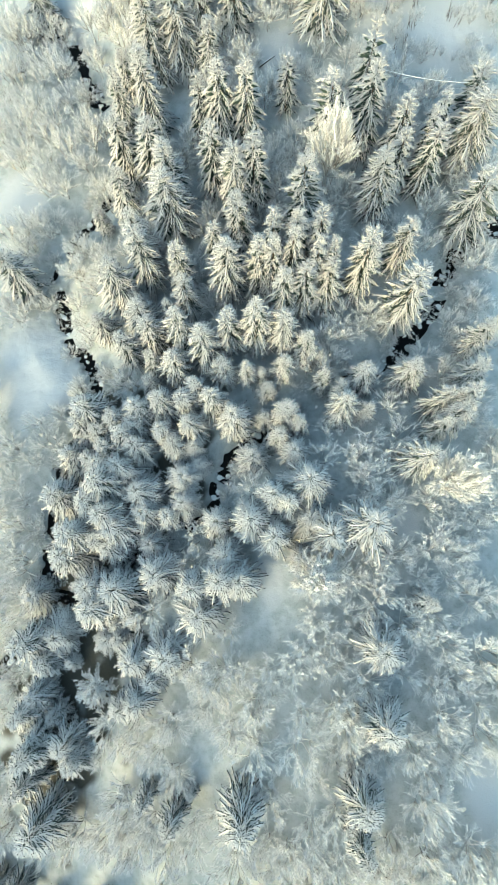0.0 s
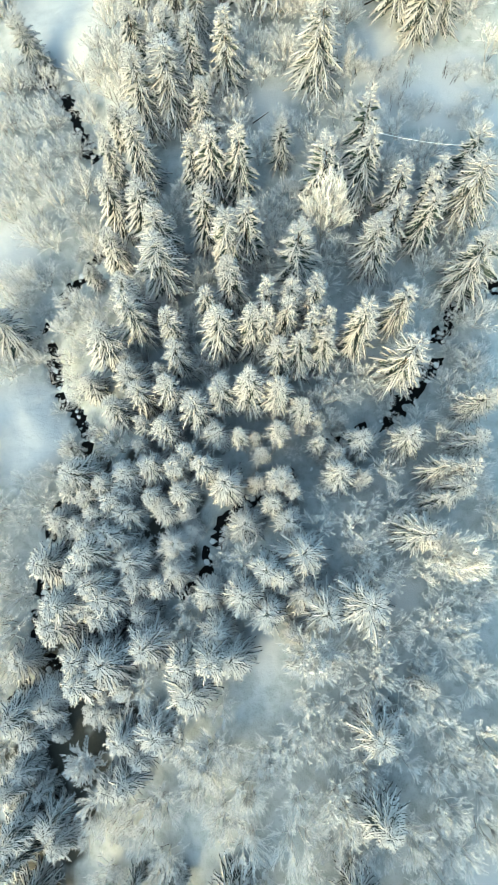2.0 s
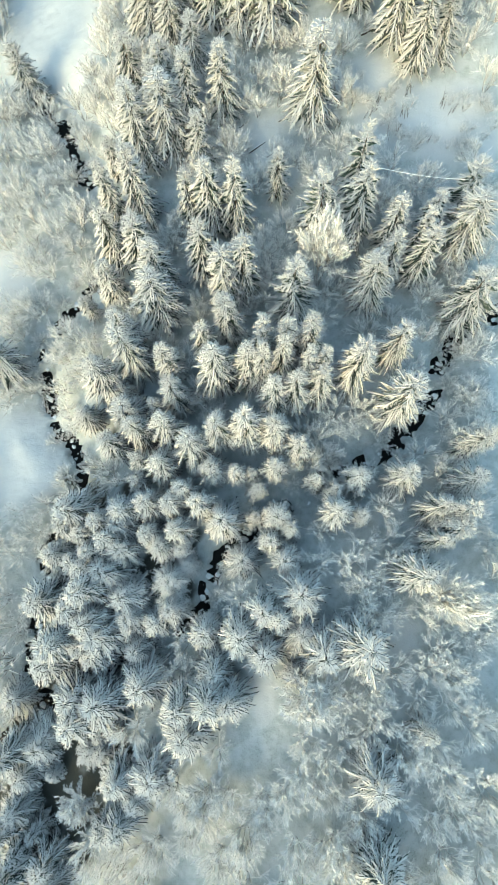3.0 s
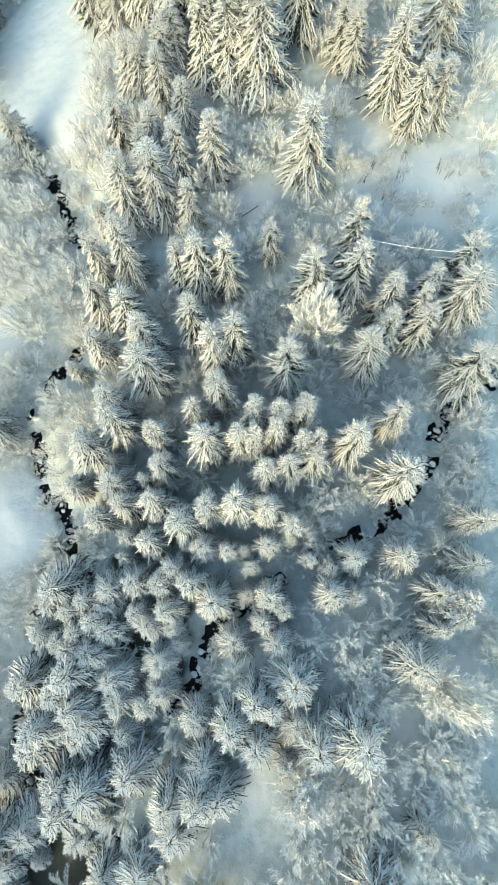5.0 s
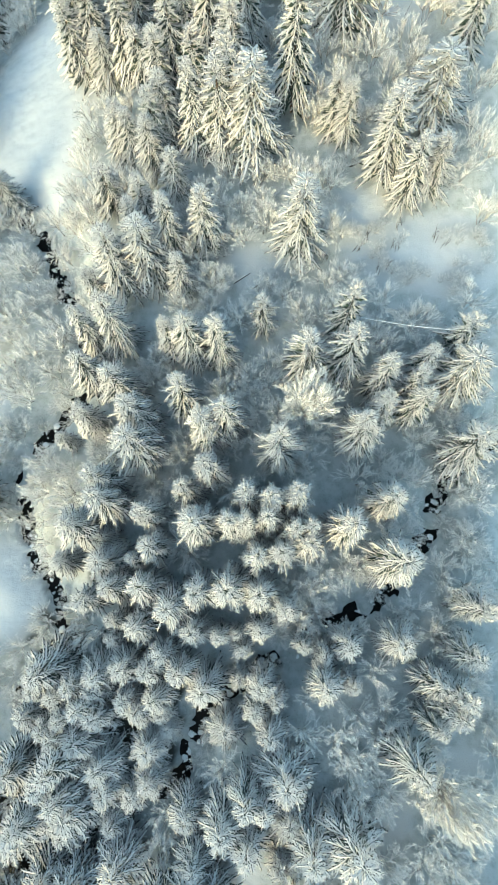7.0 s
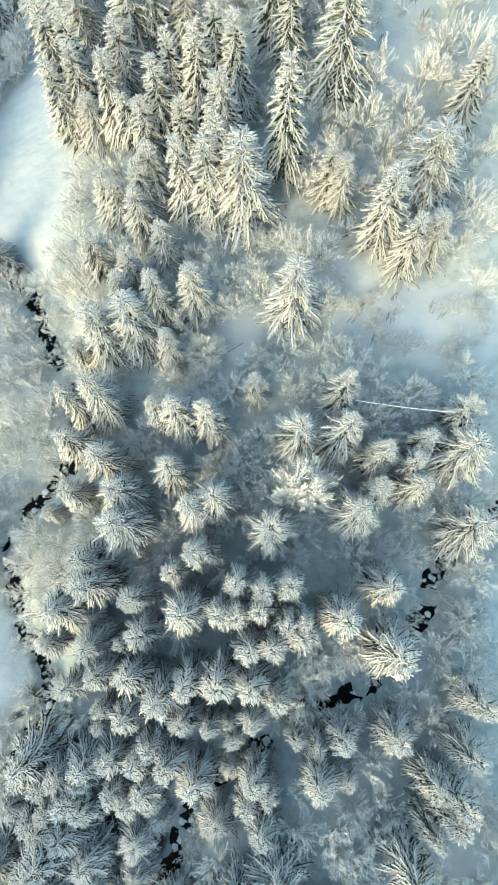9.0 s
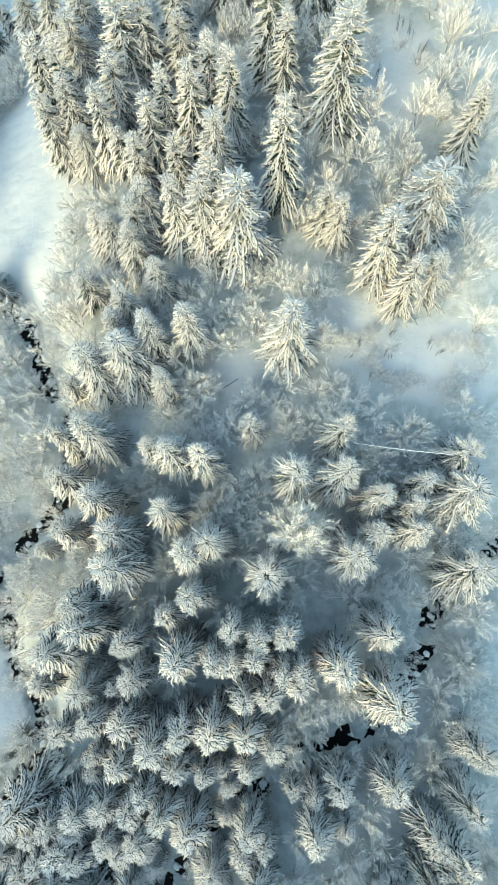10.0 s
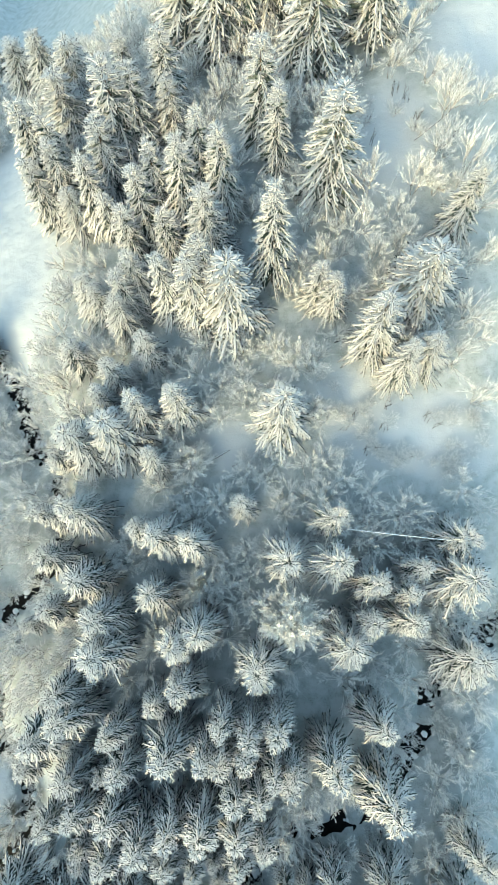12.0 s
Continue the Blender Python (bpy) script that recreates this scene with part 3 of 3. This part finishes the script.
rng = random.Random(5)
SPRUCE_MODELS = [spruce_model(random.Random(10 + k), dense=d, lean=b, droop=w, fingers=f) for k, (d, b, w, f) in enumerate(((1.0, 0.2, 1.0, 6), (1.1, 0.3, 1.2, 5), (0.9, 0.3, 0.9, 6), (1.0, 0.5, 1.1, 5), (0.95, 0.1, 1.3, 6), (1.1, 0.2, 0.8, 5)))]
STAR_MODELS = [spruce_model(random.Random(30 + k), radius=3.1, dense=0.8, lean=b, droop=w, fingers=8, thick=0.9) for k, (b, w) in enumerate(((0.2, 0.8), (0.4, 1.0)))]
YOUNG_MODELS = [spruce_model(random.Random(20 + k), height_m=8.0, radius=1.8, dense=d, lean=b, droop=w, fingers=6, thick=0.85) for k, (d, b, w) in enumerate(((0.9, 0.1, 1.0), (0.85, 0.3, 1.2), (1.0, 0.2, 0.8)))]
SPIRE_MODELS = [spruce_model(random.Random(50 + k), height_m=13.0, radius=2.8, dense=d, lean=b, droop=w, fingers=6, shoulder=0.8) for k, (d, b, w) in enumerate(((1.05, 0.2, 1.0), (1.1, 0.3, 1.2), (1.0, 0.2, 0.9)))]
OPEN_TREES = ((14.7, 65.5), (9.7, 60.9), (29.9, 63.4), (30.8, 49.3), (13.2, 3.1), (9.2, 1.8), (5.5, 49.0))  # long bare-fingered boughs
for place, rows in SPRUCES:
    for x, y, h, r in rows:
        label = "young spruce white with rime among taller trees" if h < 7 else "tall spruce with drooping boughs under thick rime" if h > 11.5 else "rime-covered spruce with drooping boughs on the slope"
        star = any(math.hypot(x - a, y - b) < 0.5 for a, b in OPEN_TREES)
        model, r0, h0 = (rng.choice(STAR_MODELS), 3.1, 12.0) if star else (rng.choice(SPIRE_MODELS), 2.8, 13.0) if r > 2.0 and y > 66 else (rng.choice(SPRUCE_MODELS), 2.8, 12.0) if r > 2.0 else (rng.choice(YOUNG_MODELS), 1.8, 8.0)
        wide = 1.22 if y > 45 else 1.13 if y > -16 else 0.8
        if star:
            label = "open spruce with long rimed boughs spread like a star"
        m = Matrix.Translation((x, y, terrain(x, y))) @ pose(0, 0, 0, 0, 0, rng.uniform(0, 360)) @ Matrix.Diagonal((wide * r / r0, wide * r / r0, h / h0, 1))
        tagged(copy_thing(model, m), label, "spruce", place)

SHAPES = [dict(height_m=h, radius=2.6, stems=s, limbs=n, fine=f, thick=1.05, feathers=4) for h, s, n, f in ((4.6, 5, 8, 6), (5.0, 4, 10, 6), (3.8, 6, 7, 6), (5.2, 4, 10, 6), (4.4, 3, 13, 6))]
SHAPES += [dict(height_m=h, radius=2.9, stems=5, limbs=7, fine=5, thick=0.95, feathers=5) for h in (4.4, 5.0)]  # sparser, for the far edge
BUSH_MODELS = [shrub_model(random.Random(40 + k), **shape) for k, shape in enumerate(SHAPES)]
taken = [(x, y, r) for _, rows in SPRUCES for x, y, h, r in rows]
DENSE_MODEL = shrub_model(random.Random(77), height_m=7.0, radius=3.0, stems=7, limbs=15, fine=6, thick=1.1, feathers=9)
for x, y, h, r in ROUND_TREES:
    tagged(copy_thing(DENSE_MODEL, Matrix.Translation((x, y, terrain(x, y))) @ Matrix.Diagonal((r / 2.9, r / 2.9, h / 7.0, 1))), "round-crowned young tree thickly white with rime", "tree", "round frosted trees")
STEP = 3.6
others, coats = Shape(), []
scrub = random.Random(9)


def add_scrub(x, y, size):
    """Low rimed scrub that is too tangled to count."""
    m = Matrix.Translation((x, y, height(x, y) - 0.05)) @ pose(0, 0, 0, 0, 0, scrub.uniform(0, 360)) @ Matrix.Diagonal((size * 1.3, size * 1.3, size, 1))
    for piece in BUSH_MODELS[5].children:
        base = len(others.verts)
        others.verts.extend(m @ v.co for v in piece.data.vertices)
        others.faces.extend(tuple(base + i for i in f.vertices) for f in piece.data.polygons)
        coats.extend([1 if piece.name.startswith("stem") else 0] * len(piece.data.polygons))


for x, y in ((scrub.uniform(-2, 36), scrub.uniform(70, 122)) for _ in range(420)):
    if any(((x - cx) / ax) ** 2 + ((y - cy) / ay) ** 2 < 1 for cx, cy, ax, ay in FIELDS) and noise.noise(Vector((x * 0.12, y * 0.12, 5))) > -0.1:
        add_scrub(x, y, scrub.uniform(0.16, 0.42))
for line in CREEKS:  # overhanging the banks
    for a, b in zip(line, line[1:]):
        for _ in range(round((b - a).length * 0.4)):
            p, d = a.lerp(b, scrub.random()), (b - a).normalized()
            off = scrub.choice((-1, 1)) * scrub.uniform(0.9, 2.0)
            add_scrub(p.x - d.y * off, p.y + d.x * off, scrub.uniform(0.25, 0.5))
bushes = []
for j in range(-17, 43):
    for i in range(-16, 13):
        x, y = i * STEP + rng.uniform(-1.6, 1.6) + (j % 2) * 1.8, j * STEP + rng.uniform(-1.6, 1.6) + 6
        size, tall = rng.uniform(0.7, 1.2) * (1.1 if y < 0 else 1.0), rng.uniform(0.7, 1.05)
        turn, k = rng.uniform(0, 360), rng.randrange(5)
        if any(((x - cx) / ax) ** 2 + ((y - cy) / ay) ** 2 < 1 for cx, cy, ax, ay in CLEARINGS):
            continue
        if any(((x - cx) / ax) ** 2 + ((y - cy) / ay) ** 2 < 1 for cx, cy, ax, ay in SHADE_PATCHES):
            continue
        near = min(math.hypot(x - tx, y - ty) - 0.8 * tr for tx, ty, tr in taken)
        crowd = sum(math.hypot(x - tx, y - ty) < 5.0 for tx, ty, tr in taken)
        if noise.noise(Vector((x * 0.13, y * 0.13, 3))) < -0.4:  # bare snow between the clumps
            continue
        if crowd > 3 or (crowd == 3 and k < 3):  # little grows in the shade of the dense wood
            continue
        if x < -36 or x > 33 or y < -44:
            k = 5 + k % 2
        if x < -49 or x > 36 or y < -48 or (y > 134 and x > 2) or near < 0.5 or creek_distance(x, y) < 1.7:
            continue
        bushes.append((Matrix.Translation((x, y, terrain(x, y) - 0.05)) @ pose(0, 0, 0, 0, 0, turn) @ Matrix.Diagonal((size, size, size * tall, 1)), k))
bushes.sort(key=lambda b: abs(b[0].translation.x - 2) + 0.25 * abs(b[0].translation.y - 40))
for m, k in bushes[:290]:
    tagged(copy_thing(BUSH_MODELS[k], m), "bare bush with every twig white with rime", "bush", "frosted bushes")
for m, k in bushes[290:]:
    for part in BUSH_MODELS[k].children:
        base = len(others.verts)
        others.verts.extend(m @ v.co for v in part.data.vertices)
        others.faces.extend(tuple(base + i for i in f.vertices) for f in part.data.polygons)
        coats.extend([1 if part.name.startswith("stem") else 0] * len(part.data.polygons))
thicket = mesh_object("frosted_thicket", others.verts, others.faces, TWIG, smooth=True)
thicket.data.materials.append(STEM)
thicket.data.polygons.foreach_set("material_index", coats)
tagged(thicket, "thicket of bare bushes white with rime on the slope", "thicket", kind="stuff")

# ---- logs and the cable ----
LOGS = (  # both ends and the radius
    ((-0.6, 74.9), (1.9, 76.0), 0.16), ((2.1, 73.7), (4.8, 75.3), 0.09), ((16.3, 89.5), (18.0, 90.0), 0.2), ((11.7, 74.4), (12.5, 70.5), 0.07),
    ((10.6, 69.7), (12.9, 68.7), 0.08), ((-2.3, 78.9), (-1.1, 79.5), 0.08), ((-14.8, -0.2), (-13.3, 2.3), 0.09), ((24.1, 109.2), (25.3, 111.3), 0.07), ((27.1, 114.7), (30.7, 117.3), 0.08),
)


def build_log(a, b, r, mat, label, lift=0.6):
    a, b = Vector((*a, 0)), Vector((*b, 0))
    shape = Shape()
    pts = [a.lerp(b, k / 5) for k in range(6)]
    pts = [Vector((p.x + 0.06 * math.sin(3 * k), p.y + 0.05 * math.cos(2 * k), height(p.x, p.y) + r * lift)) for k, p in enumerate(pts)]
    shape.limb(pts, [r, r * 0.97, r * 0.9, r * 0.85, r * 0.75, r * 0.6], 7)
    n = len(shape.verts)
    stub = pts[3]
    shape.limb([stub, stub + Vector((0.15, 0.12, 0.35)) * (r * 6)], [r * 0.35, 0], 4)
    return tagged(mesh_object("fallen_log", shape.verts, shape.faces, mat, smooth=True), label, "log", "fallen logs")


for a, b, r in LOGS:
    build_log(a, b, r, LOG, "dark fallen log lying half buried in the snow")
build_log((9.8, 118.6), (13.2, 113.2), 0.22, SNOWY, "fallen trunk lying under a cap of snow")
build_log((-10.5, 39.1), (-5.0, 32.8), 0.16, SNOWY, "fallen trunk lying under a cap of snow")
build_log((-40.2, -4.3), (-34.1, -6.5), 0.1, SNOWY, "fallen trunk lying under a cap of snow")

SAPLINGS = ((15.1, 80.1), (17.5, 78.1), (18.8, 79.9), (22.5, 78.2), (23.1, 80.9), (26.3, 74.5), (30.0, 78.5), (28.4, 79.6), (14.2, 81.7), (21.7, 75.7), (2.9, 82.8), (4.2, 81.5), (26.0, 120.4), (24.6, 121.4), (27.3, 116.8), (21.3, 118.0), (21.7, 115.2), (31.3, 100.6), (29.2, 102.4), (-14.4, -25.2), (13.0, 77.1), (20.3, 75.4))


def sapling_model(rng):
    """A clump of bare thin saplings with little rime."""
    shape = Shape()
    for k in range(5):
        a, ln = rng.uniform(0, 6.28), rng.uniform(1.6, 3.2)
        foot = Vector((rng.gauss(0, 0.35), rng.gauss(0, 0.35), -0.2))
        top = foot + Vector((math.cos(a) * 0.25 * ln, math.sin(a) * 0.25 * ln, ln))
        shape.limb([foot, foot.lerp(top, 0.5) + Vector((0.05, 0.03, 0)), top], [0.045, 0.035, 0.01], 4)
        for j in range(7):
            p = foot.lerp(top, rng.uniform(0.3, 0.95))
            q = rng.uniform(0, 6.28)
            shape.limb([p, p + Vector((math.cos(q) * 0.45, math.sin(q) * 0.45, 0.4))], [0.022, 0], 3)
    clump = new("bare_sapling")
    mesh_object("stem", shape.verts, shape.faces, SAPLING, clump, "thin dark stems with a dusting of rime")
    return tagged(clump, "clump of thin bare saplings standing in the snow", "sapling", "bare saplings")


first = sapling_model(random.Random(61))
for k, (x, y) in enumerate(SAPLINGS):
    m = Matrix.Translation((x, y, terrain(x, y))) @ pose(0, 0, 0, 0, 0, 77 * k) @ Matrix.Scale(0.8 + 0.1 * (k % 5), 4)
    if k:
        copy_thing(first, m)
    else:
        first.matrix_basis = m

cable = Shape()
cable.limb([Vector((16.2 + 15.0 * k / 24, 64.5 - 1.6 * k / 24, 10.4 - 1.2 * k / 24 - 0.5 * math.sin(math.pi * k / 24))) for k in range(25)], [0.055] * 25, 5, tip=False)
tagged(mesh_object("overhead_cable", cable.verts, cable.faces, SNOWY, smooth=True), "overhead cable thick with white rime strung between spruces", "cable")

# the models stand among the rest
for k, model in enumerate(SPRUCE_MODELS + STAR_MODELS + SPIRE_MODELS + YOUNG_MODELS):
    x, y = -52 - 4 * (k % 2), 112 + 5 * k
    model.matrix_basis = Matrix.Translation((x, y, terrain(x, y)))
    tagged(model, "tall rime-covered spruce beyond the snowfield", "spruce", "spruces beyond the field")
for k, model in enumerate(BUSH_MODELS):
    x, y = -50 - 3 * (k % 2), -46 + 5 * k
    model.matrix_basis = Matrix.Translation((x, y, terrain(x, y)))
    tagged(model, "bare bush with every twig white with rime", "bush", "frosted bushes")
DENSE_MODEL.matrix_basis = Matrix.Translation((-54, -20, terrain(-54, -20)))
tagged(DENSE_MODEL, "round-crowned young tree thickly white with rime", "tree", "round frosted trees")
